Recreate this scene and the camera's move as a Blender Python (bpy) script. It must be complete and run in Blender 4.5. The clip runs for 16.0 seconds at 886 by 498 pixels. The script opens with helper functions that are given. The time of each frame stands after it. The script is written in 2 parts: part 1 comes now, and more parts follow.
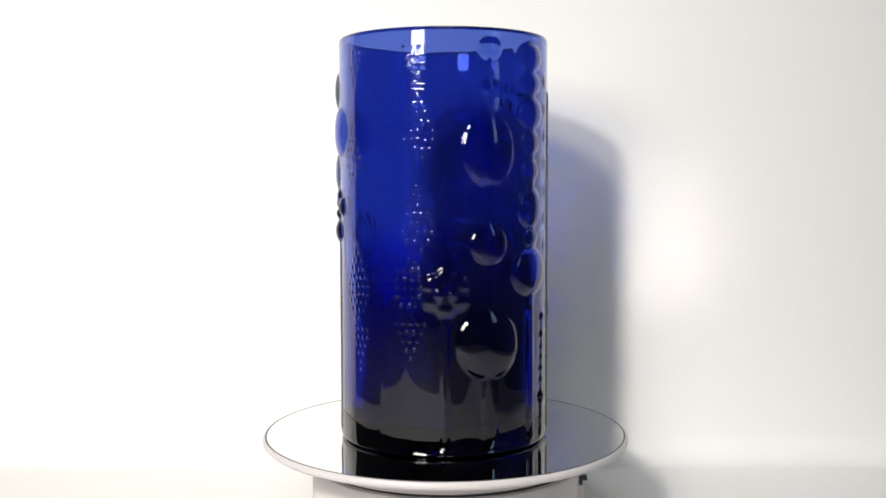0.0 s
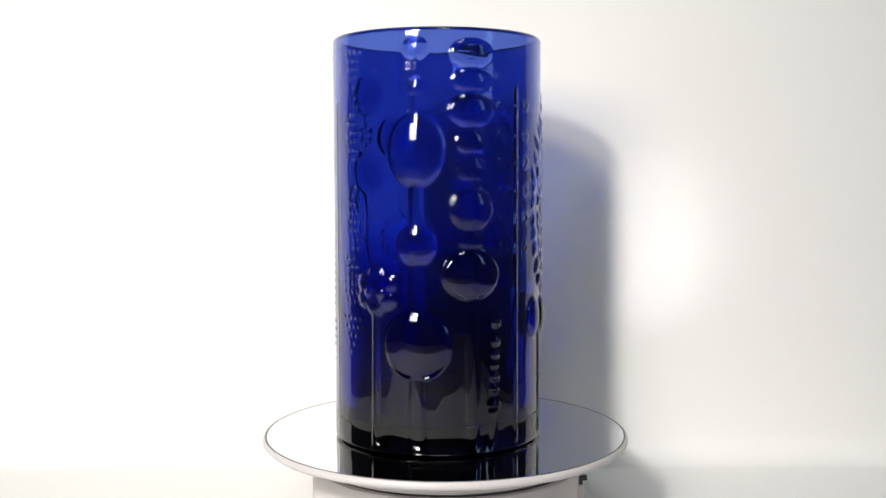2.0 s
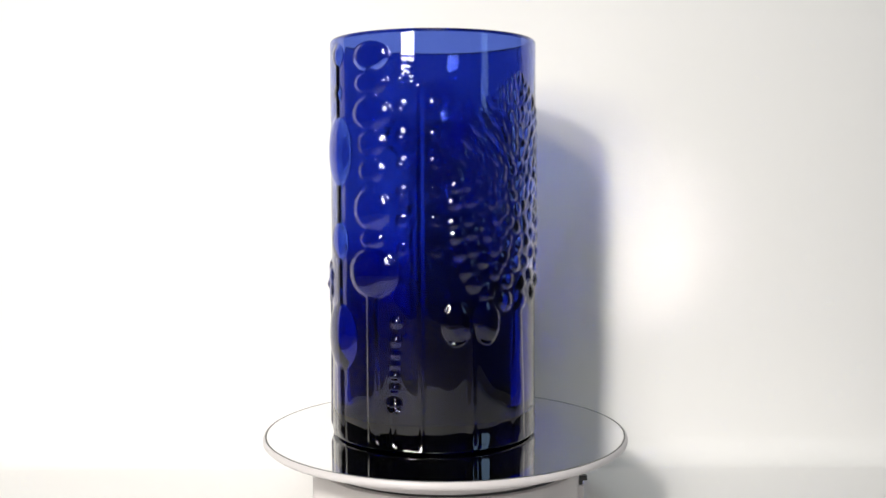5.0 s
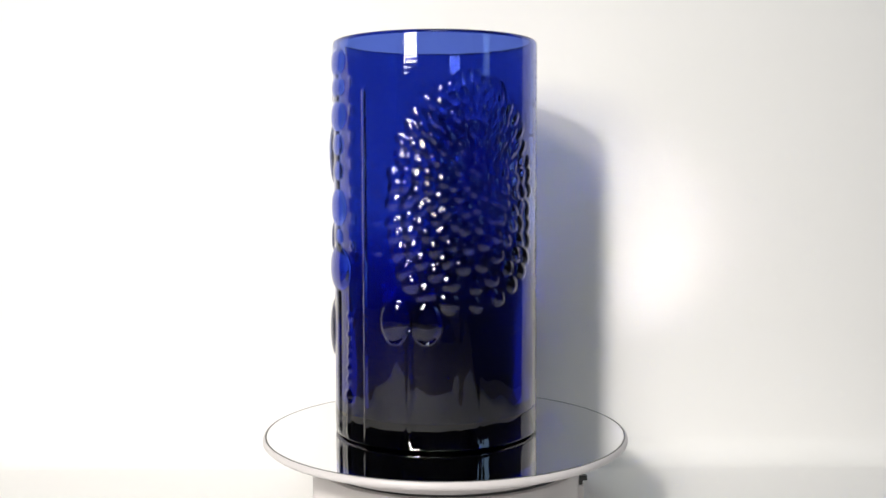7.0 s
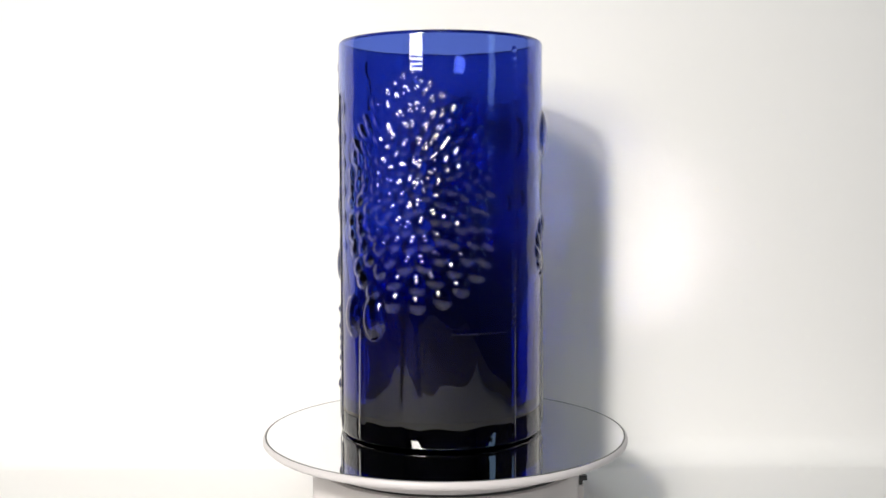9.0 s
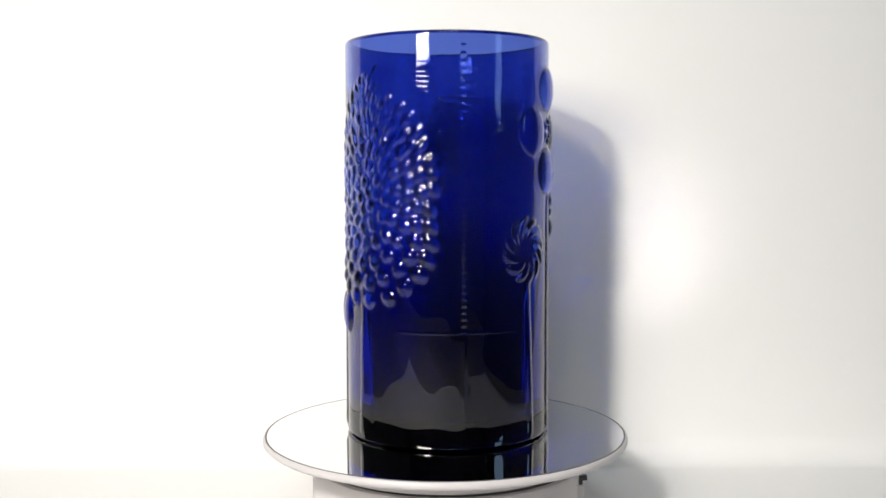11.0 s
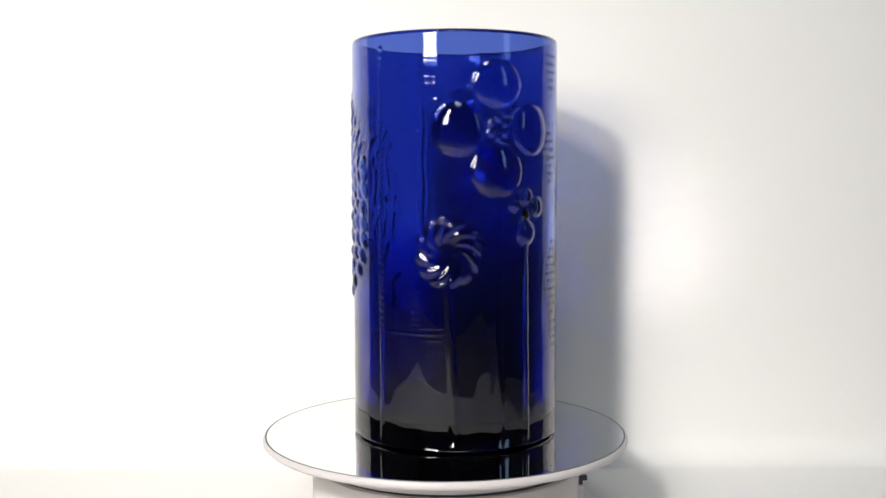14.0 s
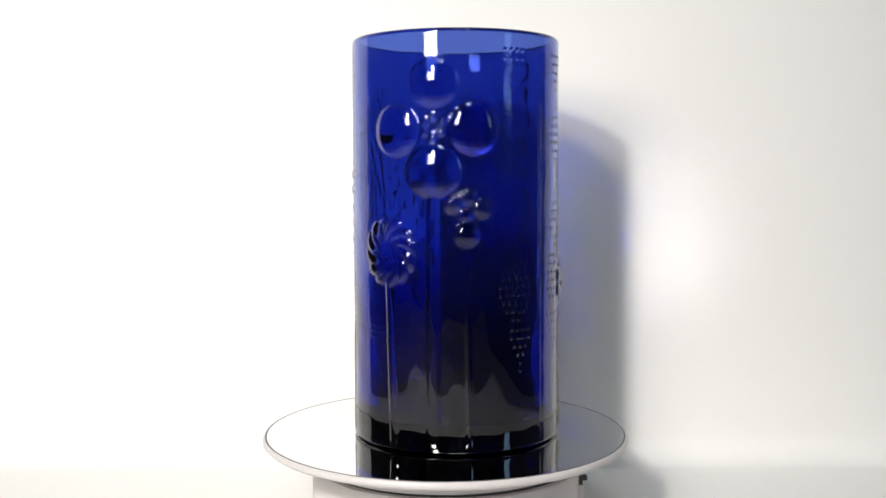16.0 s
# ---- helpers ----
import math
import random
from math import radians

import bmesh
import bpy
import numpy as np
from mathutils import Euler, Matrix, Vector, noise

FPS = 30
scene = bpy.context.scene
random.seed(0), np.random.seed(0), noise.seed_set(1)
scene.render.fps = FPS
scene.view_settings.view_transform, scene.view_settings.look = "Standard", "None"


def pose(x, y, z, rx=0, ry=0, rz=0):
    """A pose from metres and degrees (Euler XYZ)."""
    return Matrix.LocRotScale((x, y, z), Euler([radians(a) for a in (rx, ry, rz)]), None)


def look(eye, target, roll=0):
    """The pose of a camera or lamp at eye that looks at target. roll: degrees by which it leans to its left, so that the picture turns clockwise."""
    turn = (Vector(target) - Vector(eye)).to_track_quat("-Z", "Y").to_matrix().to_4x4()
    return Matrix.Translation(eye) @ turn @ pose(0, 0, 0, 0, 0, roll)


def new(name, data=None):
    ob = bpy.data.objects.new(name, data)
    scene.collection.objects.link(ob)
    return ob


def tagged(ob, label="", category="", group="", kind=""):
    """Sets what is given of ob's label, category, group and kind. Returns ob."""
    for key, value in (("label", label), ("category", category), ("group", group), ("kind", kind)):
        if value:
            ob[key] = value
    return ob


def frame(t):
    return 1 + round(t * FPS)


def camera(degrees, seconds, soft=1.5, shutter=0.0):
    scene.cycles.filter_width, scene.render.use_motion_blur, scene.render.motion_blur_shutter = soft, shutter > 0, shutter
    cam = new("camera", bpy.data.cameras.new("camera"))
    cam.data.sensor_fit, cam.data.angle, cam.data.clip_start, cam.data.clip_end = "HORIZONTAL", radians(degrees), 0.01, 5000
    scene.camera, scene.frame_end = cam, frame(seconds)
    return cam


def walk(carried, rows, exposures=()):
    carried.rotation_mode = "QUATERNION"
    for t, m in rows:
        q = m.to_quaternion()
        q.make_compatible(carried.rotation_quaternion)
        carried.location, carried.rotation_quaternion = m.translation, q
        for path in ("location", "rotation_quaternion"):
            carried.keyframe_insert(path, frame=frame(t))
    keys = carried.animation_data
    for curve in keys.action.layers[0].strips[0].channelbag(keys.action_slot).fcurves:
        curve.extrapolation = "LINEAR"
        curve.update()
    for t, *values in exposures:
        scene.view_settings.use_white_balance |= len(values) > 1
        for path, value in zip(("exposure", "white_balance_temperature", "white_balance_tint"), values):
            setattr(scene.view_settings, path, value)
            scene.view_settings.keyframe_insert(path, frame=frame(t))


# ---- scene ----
cam = camera(46.908, 16.0, soft=1.6)
EYE = (-0.00089, -0.5608, 0.1410)
AIM = (-0.00089, -0.5608 + math.cos(radians(4.127)), 0.1410 - math.sin(radians(4.127)))
walk(cam, [(0.0, look(EYE, AIM, -0.175)), (16.0, look(EYE, AIM, -0.175))])

# ---- plan, in metres: z = 0 is the top of the mirror platter ----
TURN = 17.2             # degrees a second, clockwise from above
OFF, OFF_AT = 0.00615, -95.2   # how far the vase stands off the axle, and where at the start
R = 0.0557              # outer radius of the vase
H = 0.2132              # its height
WALL_Y = 0.116          # the white backdrop behind the axle
TABLE_Z = -0.052

# ---- light ----
world = bpy.data.worlds.new("room_air")
world.use_nodes = True
world.node_tree.nodes["Background"].inputs["Color"].default_value = (0.9, 0.93, 1.0, 1)
world.node_tree.nodes["Background"].inputs["Strength"].default_value = 0.02
scene.world = world


def area_lamp(name, eye, target, width, height, watts, colour, spread=180):
    data = bpy.data.lights.new(name, "AREA")
    data.shape, data.size, data.size_y = "RECTANGLE", width, height
    data.energy, data.color, data.spread = watts, colour, radians(spread)
    ob = new(name, data)
    ob.matrix_world = look(eye, target)
    return ob


area_lamp("key_lamp", (-0.630, -1.47, 1.10), (-0.06, 0.1, -0.06), 0.21, 0.21, 2.25, (1.0, 0.945, 0.88), 75)
area_lamp("softbox", (-0.350, -0.715, 0.380), (-0.06, 0.1, 0.10), 0.20, 0.205, 1.0, (1.0, 0.955, 0.90), 95)
area_lamp("small_lamp", (-0.372, -0.920, 0.590), (-0.06, 0.1, 0.03), 0.07, 0.07, 1.55, (1.0, 0.955, 0.90), 85)
# Overhead fill added to lift the shadows; green cast tints those on the floor.
area_lamp("ceiling_fill", (0.05, -0.75, 1.40), (0.0, 0.0, 0.0), 0.40, 0.16, 3.3, (0.92, 1.0, 0.97))
# Streaks the glass as a window; strong blue added to tint the vase's shadow.
area_lamp("window_gap_fill", (0.80, -0.52, 0.46), (0.0, 0.0, 0.2), 0.13, 0.46, 0.50, (0.42, 0.66, 1.0))
scene.cycles.caustics_refractive = scene.cycles.caustics_reflective = True
scene.cycles.blur_glossy, scene.cycles.sample_clamp_indirect = 0.0, 40.0


# ---- materials ----
def material(name):
    m = bpy.data.materials.new(name)
    m.use_nodes = True
    return m, m.node_tree.nodes, m.node_tree.links, m.node_tree.nodes["Principled BSDF"]


def grained(name, low, high, rough, scale=60.0, bump=0.05, metal=0.0, distance=0.001):
    """A surface with blotches and fine grain between two colours."""
    m, n, l, b = material(name)
    co = n.new("ShaderNodeTexCoord")
    big, fine = n.new("ShaderNodeTexNoise"), n.new("ShaderNodeTexNoise")
    big.inputs["Scale"].default_value, fine.inputs["Scale"].default_value = scale * 0.12, scale * 6
    fine.inputs["Detail"].default_value = 6
    mix, ramp = n.new("ShaderNodeMath"), n.new("ShaderNodeMix")
    mix.operation, ramp.data_type = "MULTIPLY_ADD", "RGBA"
    mix.inputs[1].default_value = 0.7
    half = n.new("ShaderNodeMath")
    half.operation = "MULTIPLY"
    half.inputs[1].default_value = 0.3
    for t in (big, fine):
        l.new(co.outputs["Object"], t.inputs["Vector"])
    l.new(fine.outputs["Fac"], half.inputs[0])
    l.new(big.outputs["Fac"], mix.inputs[0])
    l.new(half.outputs[0], mix.inputs[2])
    l.new(mix.outputs[0], ramp.inputs["Factor"])
    ramp.inputs["A"].default_value, ramp.inputs["B"].default_value = (*low, 1), (*high, 1)
    l.new(ramp.outputs["Result"], b.inputs["Base Color"])
    bp = n.new("ShaderNodeBump")
    bp.inputs["Strength"].default_value, bp.inputs["Distance"].default_value = bump, distance
    l.new(fine.outputs["Fac"], bp.inputs["Height"])
    l.new(bp.outputs["Normal"], b.inputs["Normal"])
    b.inputs["Roughness"].default_value, b.inputs["Metallic"].default_value = rough, metal
    return m


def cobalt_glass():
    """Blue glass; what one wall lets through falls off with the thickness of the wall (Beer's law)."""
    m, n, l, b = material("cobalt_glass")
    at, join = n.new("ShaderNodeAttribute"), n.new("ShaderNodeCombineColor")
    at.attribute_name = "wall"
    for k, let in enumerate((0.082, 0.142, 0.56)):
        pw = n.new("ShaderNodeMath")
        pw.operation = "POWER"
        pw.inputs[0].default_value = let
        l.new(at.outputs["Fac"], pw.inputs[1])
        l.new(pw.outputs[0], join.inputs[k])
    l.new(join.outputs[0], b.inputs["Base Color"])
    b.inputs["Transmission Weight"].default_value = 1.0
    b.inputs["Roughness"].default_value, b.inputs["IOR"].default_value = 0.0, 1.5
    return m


GLASS = cobalt_glass()
MIRROR = grained("silvered_mirror", (0.93, 0.935, 0.94), (0.95, 0.95, 0.955), 0.012, 40, 0.0, 1.0)
MIRROR_EDGE = grained("ground_mirror_edge", (0.035, 0.04, 0.04), (0.07, 0.075, 0.075), 0.4, 80, 0.1)
PLASTIC = grained("white_plastic", (0.50, 0.475, 0.48), (0.57, 0.545, 0.55), 0.38, 50, 0.05, 0.0, 0.0003)
BASE_PLASTIC = grained("warm_white_plastic", (0.53, 0.50, 0.49), (0.60, 0.57, 0.56), 0.45, 50, 0.08, 0.0, 0.0003)
# Also colours the gap under the platter, where only shade lies.
DARK = grained("black_plastic_and_gap_shade", (0.012, 0.012, 0.012), (0.03, 0.03, 0.03), 0.4, 90, 0.1)
PAPER = grained("white_backdrop_paper", (0.77, 0.765, 0.755), (0.81, 0.805, 0.795), 0.75, 14, 0.04, 0.0, 0.0006)
WOOD = grained("table_wood", (0.22, 0.205, 0.195), (0.27, 0.255, 0.245), 0.6, 12, 0.1)
ROOM = grained("room_paint", (0.42, 0.41, 0.40), (0.48, 0.47, 0.46), 0.8, 3, 0.05)


# ---- makers ----
def mesh_of(name, verts, faces, mat, smooth=True):
    me = bpy.data.meshes.new(name)
    me.from_pydata(verts, [], faces)
    me.materials.append(mat)
    if smooth:
        me.polygons.foreach_set("use_smooth", [True] * len(me.polygons))
    me.update()
    return me


def part(name, bm, mat, parent=None, label=""):
    """Links a bmesh as one mesh object under a thing."""
    me = bpy.data.meshes.new(name)
    bmesh.ops.recalc_face_normals(bm, faces=bm.faces[:])
    bm.to_mesh(me)
    bm.free()
    me.materials.append(mat)
    ob = new(name, me)
    ob.parent = parent
    return tagged(ob, label)


def lathe(profile, steps=128, smooth=40):
    """Turns (radius, z) pairs round the z axis; sharp where the profile bends by more than smooth degrees."""
    bm = bmesh.new()
    rows = []
    for r, z in profile:
        if r < 1e-6:
            rows.append([bm.verts.new((0, 0, z))])
        else:
            rows.append([bm.verts.new((r * math.cos(math.tau * k / steps), r * math.sin(math.tau * k / steps), z)) for k in range(steps)])
    for a, b in zip(rows, rows[1:]):
        for k in range(steps):
            j = (k + 1) % steps
            q = [a[k], a[j], b[j], b[k]] if len(a) > 1 and len(b) > 1 else ([a[0], b[j], b[k]] if len(a) == 1 else [a[k], a[j], b[0]])
            bm.faces.new(q).smooth = True
    bm.normal_update()
    for e in bm.edges:
        if len(e.link_faces) == 2 and e.calc_face_angle(0) > radians(smooth):
            e.smooth = False
    return bm


def block(x0, x1, y0, y1, z0, z1, bevel=0.0, segments=2):
    bm = bmesh.new()
    bmesh.ops.create_cube(bm, size=1)
    for v in bm.verts:
        v.co = ((x0 + x1) / 2 + v.co.x * (x1 - x0), (y0 + y1) / 2 + v.co.y * (y1 - y0), (z0 + z1) / 2 + v.co.z * (z1 - z0))
    if bevel:
        bmesh.ops.bevel(bm, geom=bm.edges[:], offset=bevel, segments=segments, profile=0.5, affect="EDGES")
    return bm


# ---- the setting ----
def setting():
    # white sheet that runs along the table and bends up into the wall
    bend, prof = 0.018, [(-0.45, TABLE_Z)]
    prof += [(y, TABLE_Z) for y in np.linspace(-0.43, WALL_Y - bend, 18)]
    prof += [(WALL_Y - bend + bend * math.sin(a), TABLE_Z + bend - bend * math.cos(a)) for a in np.linspace(0.15, math.pi / 2, 10)]
    prof += [(WALL_Y, z) for z in np.linspace(0.02, 0.75, 12)]
    bm = bmesh.new()
    xs = np.linspace(-0.40, 0.37, 26)
    sides = []
    for thick in (0.0, 0.0008):
        sheet = []
        for k, (y, z) in enumerate(prof):
            (y0, z0), (y1, z1) = prof[max(k - 1, 0)], prof[min(k + 1, len(prof) - 1)]
            run = math.hypot(y1 - y0, z1 - z0)
            sheet.append([bm.verts.new((x, y + thick * (z1 - z0) / run, z - thick * (y1 - y0) / run)) for x in xs])
        sides.append(sheet)
        for a, b in zip(sheet, sheet[1:]):
            for k in range(len(xs) - 1):
                bm.faces.new((a[k], a[k + 1], b[k + 1], b[k])).smooth = True
    for row in (0, -1):
        for k in range(len(xs) - 1):
            bm.faces.new((sides[0][row][k], sides[0][row][k + 1], sides[1][row][k + 1], sides[1][row][k]))
    for col in (0, -1):
        for k in range(len(prof) - 1):
            bm.faces.new((sides[0][k][col], sides[0][k + 1][col], sides[1][k + 1][col], sides[1][k][col]))
    sheet_ob = part("backdrop", bm, PAPER)
    tagged(sheet_ob, "smooth white paper backdrop curving up behind the turntable", "backdrop", kind="structure")
    table = tagged(new("table"), "plain grey wooden table under the white paper", "table")
    part("tabletop", block(-1.0, 0.44, -0.84, 0.16, TABLE_Z - 0.031, TABLE_Z - 0.0009, 0.004), WOOD, table)
    for x in (-0.96, 0.40):
        for y in (-0.80, 0.12):
            part("leg", block(x - 0.025, x + 0.025, y - 0.025, y + 0.025, -0.80, TABLE_Z - 0.031, 0.004), WOOD, table)
    tagged(part("floor", block(-1.7, 1.7, -1.9, 0.9, -0.86, -0.80), ROOM), "plain dim floor of the room", "floor", kind="structure")
    tagged(part("ceiling", block(-1.7, 1.7, -1.9, 0.9, 1.60, 1.66), ROOM), "plain dim ceiling of the room", "ceiling", kind="structure")
    for name, b in (("wall_north", (-1.7, 1.7, 0.9, 0.96)), ("wall_south", (-1.7, 1.7, -1.96, -1.9)), ("wall_west", (-1.76, -1.7, -1.96, 0.96)), ("wall_east", (1.7, 1.76, -1.96, 0.96))):
        tagged(part(name, block(*b, -0.80, 1.60), ROOM), "plain dim painted wall of the room", "wall", kind="structure")


# ---- the turntable ----
def turntable():
    thing = tagged(new("turntable"), "round warm-white plastic turntable with a mirror platter, standing on white paper", "turntable")
    thing.location = (0, 0, TABLE_Z)
    top = -TABLE_Z - 0.0160
    base = part("base", lathe([(0, 0.001), (0.070, 0.001), (0.0742, 0.0022), (0.0747, 0.004), (0.0747, top - 0.0022), (0.0742, top - 0.0006), (0.0728, top), (0, top)]), BASE_PLASTIC, thing, "warm-white plastic drum base")
    base.location = (0.0012, 0, 0)
    # Solid black disc in the gap; its shade is put in as colour.
    part("gap_shade", lathe([(0.0, top + 0.0001), (0.0722, top + 0.0001), (0.0722, top + 0.0012), (0, top + 0.0012)]), DARK, base, "black disc standing in for the shade in the gap under the platter")
    # Added block below the switch stands in for the base edge's highlight.
    part("base_edge_highlight", block(0.0694, 0.0726, -0.0268, -0.0216, 0.003, 0.0278, 0.0006), BASE_PLASTIC, base, "pale block standing in for the highlight on the base edge")
    part("switch_lever", block(0.0700, 0.0746, -0.0262, -0.0222, 0.0302, 0.0328, 0.0005), DARK, base, "small black switch lever")
    part("switch_pin", block(0.0698, 0.0722, -0.0262, -0.0222, 0.0280, 0.0316, 0.0004), DARK, base, "small black switch pin")
    for k in range(3):
        a = math.tau * k / 3 + 0.4
        f = part("rubber_foot", lathe([(0, 0.0), (0.006, 0.0), (0.0065, 0.0012), (0, 0.0012)], 20), DARK, base, "black rubber foot")
        f.location = (0.058 * math.cos(a), 0.058 * math.sin(a), 0.0)
    plate = part("platter", lathe([(0, -0.0146), (0.0725, -0.0146), (0.0738, -0.0140), (0.0738, -0.0050), (0.0960, -0.0046), (0.0990, -0.0042), (0.1002, -0.0030), (0.1003, -0.0016), (0.0998, -0.0004), (0.0990, -0.0001), (0.0988, -0.0012), (0, -0.0012)], 192, 50), PLASTIC, thing, "white plastic plate with a rounded edge")
    plate.location = (0, 0, -TABLE_Z)
    part("mirror", lathe([(0, -0.0011), (0.0984, -0.0011), (0.0984, -0.0003), (0.0981, 0.0), (0, 0.0)], 192, 20), MIRROR, plate, "clear round mirror")
    part("mirror_edge", lathe([(0.09825, -0.0011), (0.09875, -0.0011), (0.09875, 0.0001), (0.09825, 0.0001), (0.09825, -0.0011)], 192, 20), MIRROR_EDGE, plate, "thin dark ground edge of the mirror")
    return plate


# ---- the vase: relief worked out on the unrolled wall, in millimetres ----
NA, NZ, INNER = 1000, 460, 230
DEG = math.tau * R * 1000 / 360         # millimetres of wall to a degree
LONG = 360 * DEG
COL = np.arange(NA) * LONG / NA
ROW = np.linspace(4.2, H * 1000 - 3.3, NZ)
relief, fine_relief = np.zeros((NZ, NA)), np.zeros((NZ, NA))
owner = np.zeros((NZ, NA), dtype=int)
MOTIFS = ["body"]


def motif(name):
    MOTIFS.append(name)


def window(a, z, rs, rz):
    """The rows and columns of the wall within rs and rz of the angle a (degrees) and the height z."""
    s = a * DEG
    r0, r1 = np.searchsorted(ROW, z - rz), np.searchsorted(ROW, z + rz)
    c0, c1 = math.floor((s - rs) / LONG * NA), math.ceil((s + rs) / LONG * NA) + 1
    cols = np.arange(c0, c1)
    ds = cols * LONG / NA - s
    return slice(r0, r1), cols % NA, ds[None, :], ROW[r0:r1][:, None] - z


def raise_to(rows, cols, h, near, field=relief):
    field[rows, cols] = np.maximum(field[rows][:, cols], h)
    mine = owner[rows][:, cols]
    owner[rows, cols] = np.where(near, len(MOTIFS) - 1, mine)


def dome(a, z, rs, rz, h, power=0.62, lean=0.0, name=""):
    if name:
        motif(name)
    rows, cols, ds, dz = window(a, z, rs + 1.6, rz + 1.6)
    d2 = ((ds - lean * dz) / rs) ** 2 + (dz / rz) ** 2
    near = d2 < (1 + 1.4 / min(rs, rz)) ** 2
    if power == 1.0:
        # round studs
        raise_to(rows, cols, h * np.maximum(0, 1 - d2), near, fine_relief)
    elif rs < 1.6:
        # fine dots are low pillows, level across
        h = 0.30 * h * np.maximum(0, 1 - (ds / rs) ** 6) * np.maximum(0, 1 - (dz / rz) ** 2)
        raise_to(rows, cols, h, near, fine_relief)
    else:
        raise_to(rows, cols, h * np.maximum(0, 1 - d2) ** power, near)


def ring(a, z, r, wide, h):
    motif("ring")
    rows, cols, ds, dz = window(a, z, r + 3 * wide, r + 3 * wide)
    d = np.hypot(ds, dz)
    raise_to(rows, cols, h * np.exp(-((d - r) / wide) ** 2) * (d < r + 2.4 * wide), d < r + 2.9 * wide)


def ridge(a0, z0, a1, z1, half, h, half1=None, power=0.6, name=""):
    if name:
        motif(name)
    half1 = half if half1 is None else half1
    zm, am, big = (z0 + z1) / 2, (a0 + a1) / 2, max(half, half1)
    rows, cols, ds, dz = window(am, zm, abs(a1 - a0) * DEG / 2 + big + 1.2, abs(z1 - z0) / 2 + big + 1.2)
    px, pz = (a0 - am) * DEG, z0 - zm
    vx, vz = (a1 - a0) * DEG, z1 - z0
    k = np.clip(((ds - px) * vx + (dz - pz) * vz) / (vx * vx + vz * vz), 0, 1)
    d = np.hypot(ds - px - k * vx, dz - pz - k * vz)
    w = half + (half1 - half) * k
    raise_to(rows, cols, h * np.maximum(0, 1 - (d / w) ** 2) ** power, d < w + 1.0)


def swirl(a, z, petals, rs, rz):
    """A flower of bent petals that turn clockwise as they leave its smooth middle."""
    rows, cols, ds, dz = window(a, z, rs + 1.6, rz + 1.6)
    q = np.hypot(ds / rs, dz / rz)
    t = np.arctan2(dz / rz, ds / rs) + 1.05 * np.clip(q - 0.3, 0, 1)
    off = (t * petals / math.tau) % 1.0 - 0.5
    out = np.clip((q - 0.78) / 0.22, 0, 2)
    d2 = (off * 2.05) ** 2 + out ** 2
    rise = np.clip((q - 0.26) / 0.40, 0, 1)
    h = (0.25 + 1.1 * rise * rise * (3 - 2 * rise)) * np.maximum(0, 1 - d2) ** 0.5 * np.clip((q - 0.26) / 0.12, 0, 1)
    raise_to(rows, cols, h, q < 1.09)


def flat_stem(a0, z0, a1, z1, half, h, half1=None, name="stalk"):
    """A broad stem with a flat face and rounded edges."""
    ridge(a0, z0, a1, z1, half, h, half1, 0.28, name)


def dots(a, z_top, z_low, widest, pitch, step, size, h, shape):
    """A patch of small dots in staggered rows; shape gives the width at 0 (top) to 1 (foot)."""
    n = max(2, round((z_top - z_low) / step))
    for k in range(n + 1):
        u = k / n
        many = max(1, round(widest * shape(u) / pitch))
        for j in range(many):
            s = (j - (many - 1) / 2) * pitch + random.uniform(-0.15, 0.15)
            dome(a + s / DEG, z_top - k * step, size, size, h * random.uniform(0.8, 1.1), 1.0)


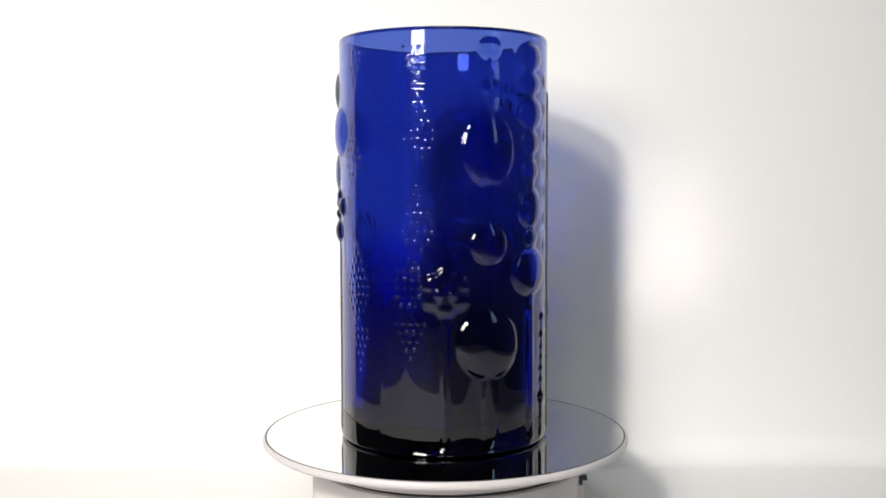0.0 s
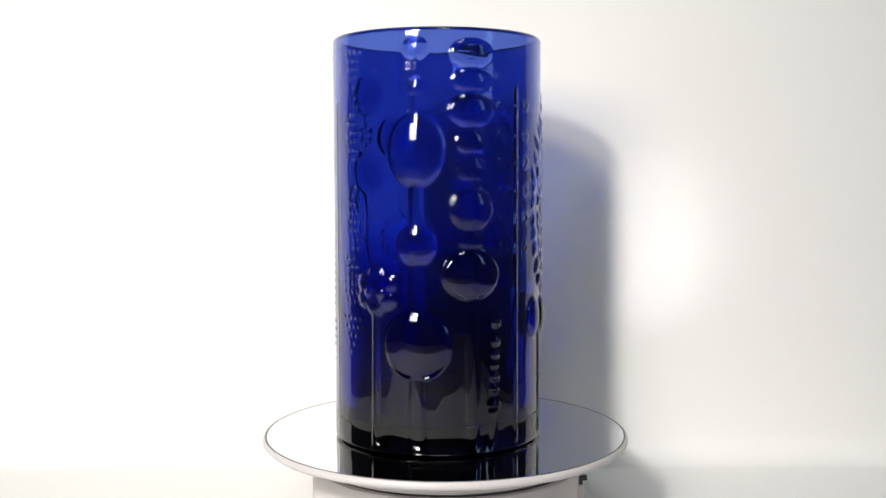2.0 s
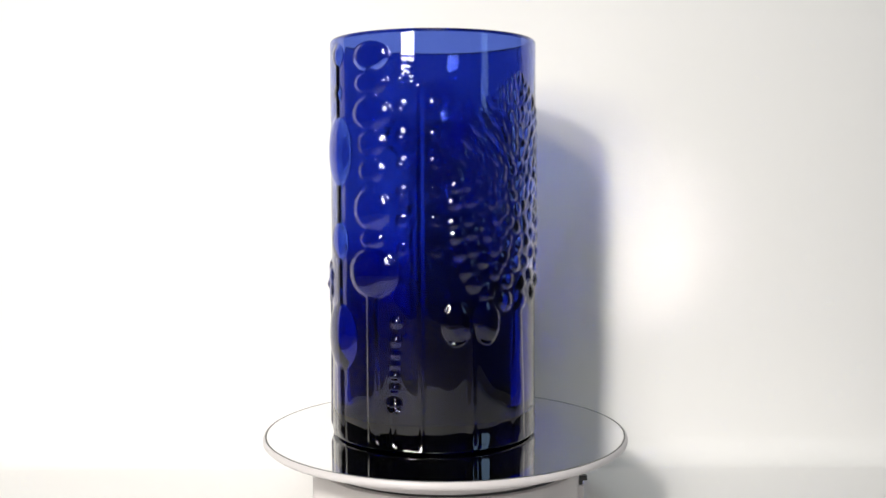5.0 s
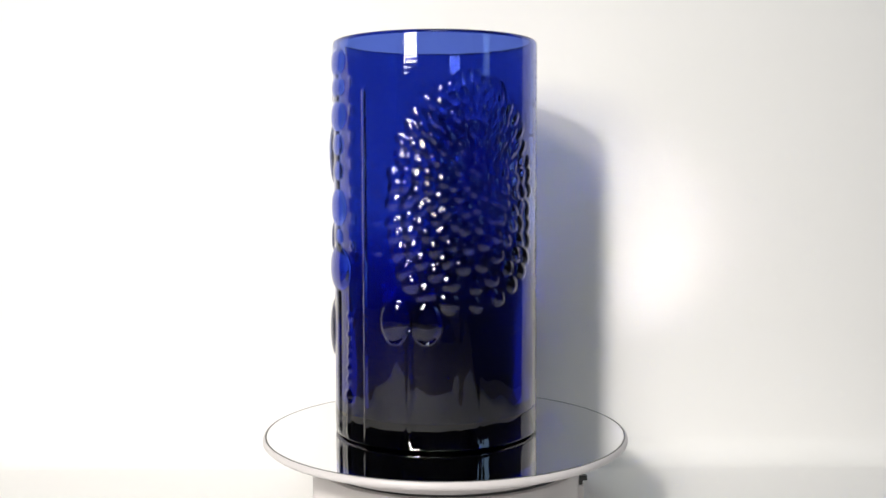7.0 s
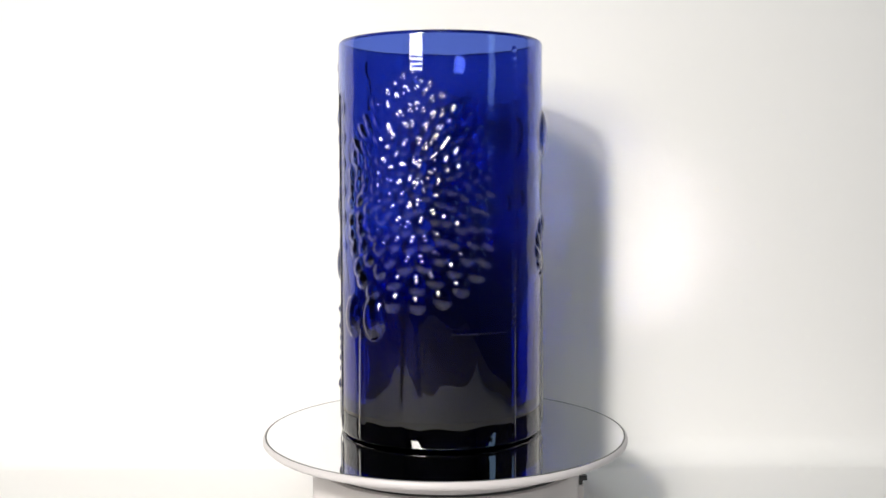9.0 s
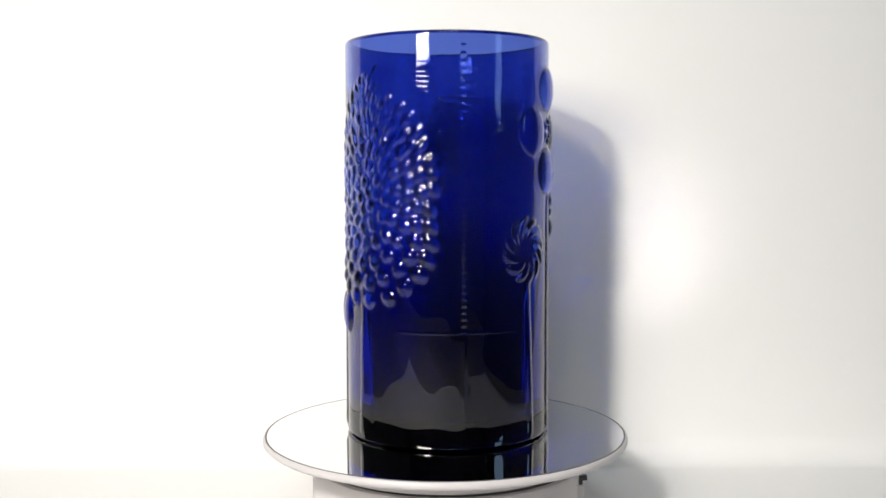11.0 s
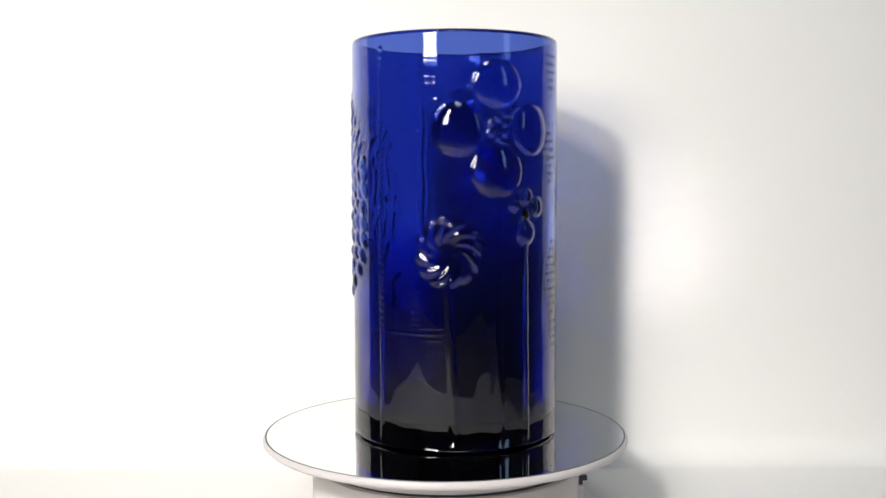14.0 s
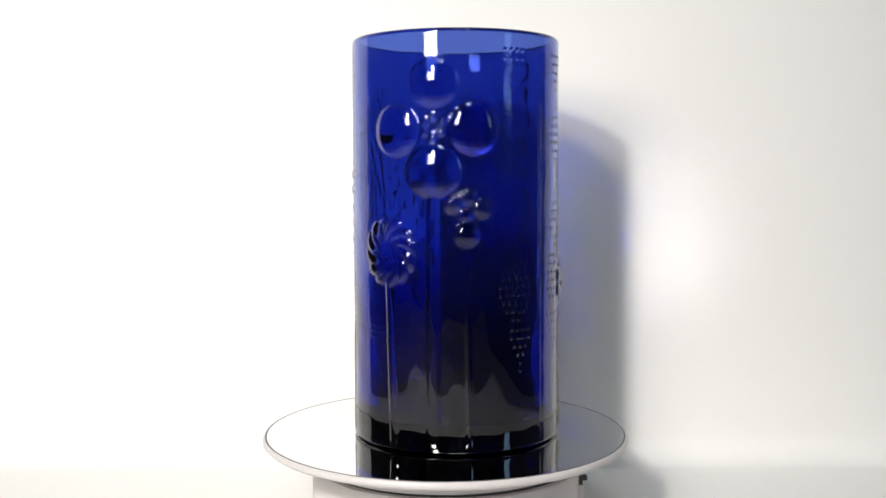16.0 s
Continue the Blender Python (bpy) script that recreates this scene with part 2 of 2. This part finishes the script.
def vase_relief():
    # tall column of bubbles
    a = 24.0
    flat_stem(a, 40, a + 0.3, -2, 3.6, 1.0, 4.6)
    flat_stem(a, 136, a, 116, 3.0, 0.8)
    flat_stem(a, 97, a, 72, 3.2, 0.8)
    ridge(a, 199, a, 183, 1.7, 0.9, 1.7, 0.6, "stalk")
    ridge(a, 183, a, 168, 1.7, 0.9, 2.0, 0.6, "stalk")
    dome(a, 203, 6.4, 6.2, 1.7, name="bubble")
    dome(a, 183.6, 4.9, 4.4, 1.5, name="bubble")
    dome(a, 153.4, 14.6, 18.4, 3.0, 0.6, name="bubble")
    dome(a, 106.8, 10.0, 10.2, 2.3, 0.5, name="bubble")
    dome(a, 56.8, 17.2, 17.4, 3.2, 0.6, name="bubble")
    # column of flattened bubbles, one on another
    a = 52.4
    flat_stem(a, 82, a + 0.4, -2, 3.3, 1.0)
    for z in (194, 180, 165, 150.5, 135, 112, 104):
        flat_stem(a, z + 1.5, a, z - 1.5, 3.4, 0.7, name="neck")
    for z, rs, rz, h in ((200.4, 11.0, 7.4, 2.3), (187.3, 10.4, 5.6, 2.0), (172.3, 11.8, 8.2, 2.5), (157.2, 8.6, 6.2, 1.8),
                         (143.4, 7.8, 5.8, 1.6), (124.2, 11.4, 10.4, 2.8), (108.8, 7.2, 4.8, 1.6), (91.8, 15.2, 12.2, 3.4)):
        dome(a, z, rs, rz, 0.9 * h, 0.52, name="bubble")
    # string of beads on a thin stalk
    for k in range(6):
        ridge(66.9 - 0.2 * k, 66 - 7 * k, 66.7 - 0.2 * k, 59 - 7 * k, 0.9, 0.6, name="neck")
    ridge(65.4, 24, 64.2, -2, 1.6, 0.9, 1.8, name="stalk")
    for z, r in ((67.2, 3.0), (57.6, 2.7), (51.0, 2.3), (45.6, 2.2), (39.8, 2.6), (33.6, 2.5), (25.0, 4.0)):
        dome(65.3 + (z - 25) * 0.035, z, r, r * 0.85, 0.45 * r, name="bead")
    # ruffled flower
    motif("ruffled_flower")
    ridge(0.8, 74, 0.2, -2, 2.0, 1.0, 2.3)
    dome(0.9, 83.2, 9.0, 9.0, 1.7, 0.4)
    for k in range(6):
        t = math.tau * (k + 0.5) / 6
        dome(0.9 + 7.6 * math.cos(t) / DEG, 83.2 + 7.6 * math.sin(t), 5.2, 5.0, 1.5, 0.5)
    for s in (-3.3, 3.3):
        dome(0.9 + s / DEG, 82.4, 3.4, 3.2, 2.5, 0.6)
    # thin upright ribs
    for a, top, rise in ((80.2, 184, 0.95), (-35.0, 178, 0.22)):
        motif("upright_rib")
        ridge(a, top, a, -2, 1.0, rise)
    # two rows of small rings
    for z in (176.2, 160.8, 147.4, 133.0, 119.0, 103.8):
        ring(88.4, z, 1.9, 0.9, 0.60)
    for z in (189.4, 174.8, 160.6, 147.2, 132.6, 118.6, 104.6):
        ring(70.4, z, 1.7, 0.85, 0.50)
    # pair of buds on one stalk
    ridge(106.9, 62, 106.6, -2, 1.5, 0.8, 2.3, name="stalk")
    for a in (98.6, 115.8):
        dome(a, 67.0, 7.7, 11.0, 2.5, 0.56, name="bud")
    # cone-shaped tree of overlapping scales
    flat_stem(138.0, 82, 139.0, -2, 3.2, 0.6, 6.0, "trunk")
    mid = 135.5
    for k in range(7):
        u = (k + 0.3) / 6.4
        wide, tall = 40.5 * u, 60.0 * u
        # the scales widen towards the foot of the tree
        t = 0.3 * k
        end = t + math.tau - 0.06
        while t < end:
            s, dz = wide * math.cos(t), tall * math.sin(t)
            low = 0.5 - dz / 120
            pitch = 6.2 + 1.3 * u + 2.4 * low * low
            run = max(2.0, math.hypot(wide * math.sin(t), tall * math.cos(t)))
            t += pitch / run
            s *= 1 - 0.35 * (dz / 50) ** 2 if dz > 0 else 1 + 0.25 * (dz / 45) ** 2
            dz *= 0.93 if dz > 0 else 1.0
            size = (2.9 + 0.35 * u) * (0.80 + 0.62 * low)
            upper = min(1.0, max(0.0, (dz + 5) / 30))
            turn = upper * min(0.9, max(-0.9, s / (abs(dz) + 14))) - (1 - upper) * 0.3 * s / 40 + random.uniform(-0.2, 0.2)
            dome(140 + (s + random.uniform(-1.1, 1.1)) / DEG, mid + dz + random.uniform(-1.2, 1.2), size * random.uniform(0.92, 1.12) * (1 - 0.16 * upper),
                 size * random.uniform(0.92, 1.2) * (1 + 0.35 * upper), size * random.uniform(0.29, 0.38), 0.75, turn, "scale")
    # upright and level lines of fine dots
    motif("dotted_line")
    ridge(197.6, 60, 197.6, -2, 0.8, 0.6)
    z = 209.0
    while z > 61:
        dome(197.6, z, 1.5, 1.25, 0.95)
        z -= 3.98 - 0.6 * (209 - z) / 147
    motif("dotted_line")
    for k in range(33):
        dome(161 + k * 2.25, 61.0, 0.70, 0.65, 0.36)
    for z, a0, a1 in ((178.6, 186, 195), (162.2, 186, 195), (162.6, 211, 221), (166.0, 217, 222), (140.4, 202, 223), (186.5, 200, 210), (194.0, 200, 206)):
        for a in np.arange(a0, a1, 3.0):
            dome(a, z, 1.15, 0.95, 0.5)
    for i in range(5):
        for j in range(3):
            dome(222.5 + i * 2.4 + (j % 2) * 1.2, 58 + j * 3.1, 0.70, 0.65, 0.32)
    for j in range(6):
        for i in range(2):
            dome(217.5 + i * 3.0, 66 + j * 3.4, 0.8, 0.8, 0.35)
    # swirling flower of twelve bent petals
    motif("swirl_flower")
    ridge(236.9, 88, 240.4, -2, 2.1, 0.9, 2.6)
    swirl(236.5, 102.3, 12, 17.0, 17.6)
    # four-bubble flower
    flat_stem(263.0, 134, 262.8, -2, 2.6, 0.8, 3.4)
    for a, z, rs, rz in ((263.0, 186.4, 13.2, 12.0), (242.0, 163.4, 12.8, 13.2), (284.0, 163.8, 12.6, 13.0), (263.0, 142.9, 14.4, 13.2)):
        dome(a, z, rs, rz, 3.0, 0.6, name="bubble")
    for k in range(6):
        t = math.tau * k / 6 + 0.5
        dome(263 + 4.6 * math.cos(t) / DEG, 164.4 + 5.0 * math.sin(t), 2.0, 2.0, 1.5, name="bead")
    # small flower on a thin stalk
    motif("small_flower")
    ridge(280.6, 108, 281.4, -2, 1.4, 0.8, 1.7)
    for a, z, r in ((273.2, 126.8, 4.6), (288.6, 124.6, 5.2), (280.4, 111.6, 6.4), (281.0, 130.2, 4.4)):
        dome(a, z, r, r, 0.36 * r + 0.4)
    dome(280.0, 121.0, 3.4, 3.4, 2.2)
    # patches of fine dots
    diamond = lambda u: 0.2 + 1.6 * min(u / 0.6, 1) * 0.5 if u < 0.7 else 1.0 - (u - 0.7) * 2.2
    tip_down = lambda u: 1.0 - 0.8 * u
    whole = lambda u: 0.75 + 0.25 * math.sin(math.pi * u)
    for a, top, low, wide, shape in ((-14.5, 203, 186, 17, tip_down), (-13.0, 180, 149, 21, diamond), (-13.5, 135, 105, 22, diamond), (-18.5, 99, 79, 17, whole), (-17.5, 68, 49, 19, tip_down)):
        motif("dot_patch")
        dots(a, top, low, wide, 3.9, 4.4, 1.12, 0.30, shape)
    for a, top, low, wide, shape in ((-54.0, 203, 182, 16, tip_down), (-56.5, 167, 139, 18, diamond), (-52.5, 106, 70, 23, diamond), (-49.5, 63, 44, 15, tip_down)):
        motif("dot_patch")
        dots(a, top, low, wide, 3.6, 4.2, 1.12, 0.30, shape)


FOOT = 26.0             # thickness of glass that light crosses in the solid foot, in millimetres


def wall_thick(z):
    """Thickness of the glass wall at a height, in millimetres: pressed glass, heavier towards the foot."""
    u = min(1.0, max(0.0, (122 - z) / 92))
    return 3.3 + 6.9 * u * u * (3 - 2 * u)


def vase():
    vase_relief()
    low = np.clip((ROW - 1.0) / 5.0, 0, 1)[:, None]
    high = np.clip((H * 1000 - 3.0 - ROW) / 5.0, 0, 1)[:, None]
    calm = np.clip((H * 1000 - 8.0 - ROW) / 24.0, 0, 1)[:, None]
    lift = relief
    # pressed glass has soft edges
    for _ in range(6):
        lift = (np.roll(lift, 1, 1) + 2 * lift + np.roll(lift, -1, 1)) / 4
    for _ in range(4):
        padded = np.pad(lift, ((1, 1), (0, 0)), mode="edge")
        lift = (padded[:-2] + 2 * lift + padded[2:]) / 4
    smooth_lift = lift
    lift = (lift + fine_relief) * low * high
    # faint ripples of the mould
    turn = np.arange(NA)[None, :] * math.tau / NA
    for _ in range(14):
        across, up, start = random.randint(3, 22), random.uniform(-0.25, 0.25), random.uniform(0, math.tau)
        lift = lift + calm * random.uniform(0.005, 0.016) * np.sin(across * turn + up * ROW[:, None] + start)
    # the heavier lower wall is wavier
    waver = random.Random(8)
    for _ in range(9):
        across, up, start = waver.randint(12, 38), waver.uniform(-0.13, 0.13), waver.uniform(0, math.tau)
        fade = np.clip((105 - ROW[:, None]) / 60, 0, 1) * low
        lift = lift + fade * waver.uniform(0.008, 0.020) * np.sin(across * turn + up * ROW[:, None] + start)
    # fine level ripples in patches, where the mould was cooler
    for _ in range(10):
        across, up, start = waver.randint(2, 16), waver.uniform(1.7, 2.9), waver.uniform(0, math.tau)
        patch = np.sin(waver.randint(2, 7) * turn + waver.uniform(-0.06, 0.06) * ROW[:, None] + waver.uniform(0, math.tau))
        lift = lift + 0.006 * np.clip(patch, 0, 1) * calm * np.clip((ROW[:, None] - 85) / 60, 0, 1) * np.sin(across * turn + up * ROW[:, None] + start)
    # profile rows: (radius, z, thickness); the rows of the outer wall carry the relief
    mm = R * 1000
    foot = [(r, 0.5, 4.0) for r in (6.0, 20.0, 40.0, 50.0)]
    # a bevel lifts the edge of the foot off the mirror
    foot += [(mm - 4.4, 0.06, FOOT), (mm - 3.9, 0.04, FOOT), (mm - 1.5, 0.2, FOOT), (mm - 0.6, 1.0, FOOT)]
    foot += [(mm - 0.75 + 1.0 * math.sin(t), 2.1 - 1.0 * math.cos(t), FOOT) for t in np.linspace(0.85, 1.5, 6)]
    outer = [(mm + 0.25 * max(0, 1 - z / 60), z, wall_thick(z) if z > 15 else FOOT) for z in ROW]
    th = wall_thick(200)
    # fire-polished rim, rolled further on the outside
    rim = [(mm - th / 2 + th / 2 * math.cos(t), H * 1000 - (2.4 if math.cos(t) > 0 else 1.7) * (1 - math.sin(t)), th) for t in np.linspace(0.08, math.pi - 0.2, 15)]
    floor_z, corner = 14.5, 5.0
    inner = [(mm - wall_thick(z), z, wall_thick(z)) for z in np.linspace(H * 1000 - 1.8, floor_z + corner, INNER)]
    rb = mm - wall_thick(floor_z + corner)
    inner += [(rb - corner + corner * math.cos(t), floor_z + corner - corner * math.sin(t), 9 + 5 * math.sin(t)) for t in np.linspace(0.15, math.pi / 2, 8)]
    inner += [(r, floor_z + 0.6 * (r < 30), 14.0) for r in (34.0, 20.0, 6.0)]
    rows = foot + outer + rim + inner
    ang = np.arange(NA) * math.tau / NA - math.pi / 2
    rad = np.array([r[0] for r in rows])[:, None] + np.zeros((1, NA))
    rad[len(foot):len(foot) + NZ] += lift
    # slow waves of the pressed inner face
    zz = np.array([r[1] for r in rows])
    n_in = len(foot) + NZ + len(rim)
    z_low = zz[n_in:n_in + INNER, None]
    swell = 0.10 * np.sin(5 * ang + 0.8)[None, :] + 0.07 * np.sin(9 * ang + 2.0 + z_low * 0.02)
    for _ in range(12):
        across, up, start = waver.randint(3, 13), waver.uniform(-0.16, 0.16), waver.uniform(0, math.tau)
        swell = swell + waver.uniform(0.015, 0.04) * np.sin(across * ang + up * z_low + start)
    # level chill marks left by the plunger
    for _ in range(8):
        across, up, start = waver.randint(1, 5), waver.uniform(0.45, 1.0), waver.uniform(0, math.tau)
        patch = np.clip(np.sin(waver.randint(1, 4) * ang + waver.uniform(-0.03, 0.03) * z_low + waver.uniform(0, math.tau)), 0, 1)
        swell = swell + 0.015 * patch * np.sin(across * ang + up * z_low + start)
    rad[n_in:n_in + INNER] += swell * np.clip((150 - z_low) / 90, 0, 1) * np.clip((z_low - 18) / 12, 0, 1)
    # the plunger side follows the raised motifs, more softly
    inside = smooth_lift * low * high
    for _ in range(8):
        inside = (np.roll(inside, 1, 1) + 2 * inside + np.roll(inside, -1, 1)) / 4
        padded = np.pad(inside, ((1, 1), (0, 0)), mode="edge")
        inside = (padded[:-2] + 2 * inside + padded[2:]) / 4
    z_in = zz[n_in:n_in + INNER]
    at_row = np.interp(z_in, ROW, np.arange(NZ))
    below = np.clip(at_row.astype(int), 0, NZ - 2)
    part_up = (at_row - below)[:, None]
    follow = inside[below] * (1 - part_up) + inside[below + 1] * part_up
    rad[n_in:n_in + INNER] += 0.45 * follow * np.clip((z_in[:, None] - 20) / 25, 0, 1)
    co = np.empty((len(rows), NA, 3))
    co[..., 0], co[..., 1] = rad * np.cos(ang) / 1000, rad * np.sin(ang) / 1000
    co[..., 2] = zz[:, None] / 1000
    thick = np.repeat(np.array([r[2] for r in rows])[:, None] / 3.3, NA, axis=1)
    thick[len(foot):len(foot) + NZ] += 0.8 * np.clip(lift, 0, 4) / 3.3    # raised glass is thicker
    co, thick = co.reshape(-1, 3), thick.reshape(-1)
    i, j = np.meshgrid(np.arange(len(rows) - 1), np.arange(NA), indexing="ij")
    jn = (j + 1) % NA
    quads = np.stack([i * NA + j, i * NA + jn, (i + 1) * NA + jn, (i + 1) * NA + j], axis=-1).reshape(-1, 4)
    own = np.zeros((len(rows) - 1, NA), dtype=int)
    own[len(foot):len(foot) + NZ - 1] = owner[:-1]
    own = own.reshape(-1)
    thing = tagged(new("glass_vase"), "tall cobalt blue pressed-glass vase with raised flowers, standing on the mirror", "vase")
    grid = co.reshape(len(rows), NA, 3)
    normal = np.cross(np.roll(grid, -1, 1) - np.roll(grid, 1, 1), np.gradient(grid, axis=0))
    normal /= np.linalg.norm(normal, axis=2, keepdims=True) + 1e-12
    normal = normal.reshape(-1, 3)
    labels = {"body": "smooth cobalt blue glass wall, darker towards the thick foot", "bubble": "raised glass bubble", "scale": "raised glass scale of the tree",
              "swirl_flower": "raised swirling glass flower on a stalk"}
    for k, name in enumerate(MOTIFS):
        mine = quads[own == k]
        if not len(mine):
            continue
        used, back = np.unique(mine, return_inverse=True)
        verts, faces = co[used].tolist(), back.reshape(-1, 4).tolist()
        if k == 0:
            # close the middle of the foot and of the inner floor
            at = {int(u): n for n, u in enumerate(used)}
            faces.append([at[c] for c in range(NA)][::-1])
            faces.append([at[(len(rows) - 1) * NA + c] for c in range(NA)])
        me = mesh_of(name, verts, faces, GLASS)
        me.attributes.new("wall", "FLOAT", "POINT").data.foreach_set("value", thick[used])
        if k:
            me.normals_split_custom_set_from_vertices(normal[used])
        ob = new(name, me)
        ob.parent = thing
        tagged(ob, labels.get(name, ""), kind="stuff" if name in ("dotted_line", "dot_patch") else "")
    return thing


setting()
platter = turntable()
glass_vase = vase()


def motions():
    spin, ride = [], []
    for k in range(33):
        t = k * 0.5
        spin.append((t, pose(0, 0, -TABLE_Z, 0, 0, -TURN * t)))
        g = radians(OFF_AT - TURN * t)
        ride.append((t, pose(OFF * math.cos(g), OFF * math.sin(g), 0.0, 0, 0, -TURN * t)))
    walk(platter, spin)
    walk(glass_vase, ride)


motions()
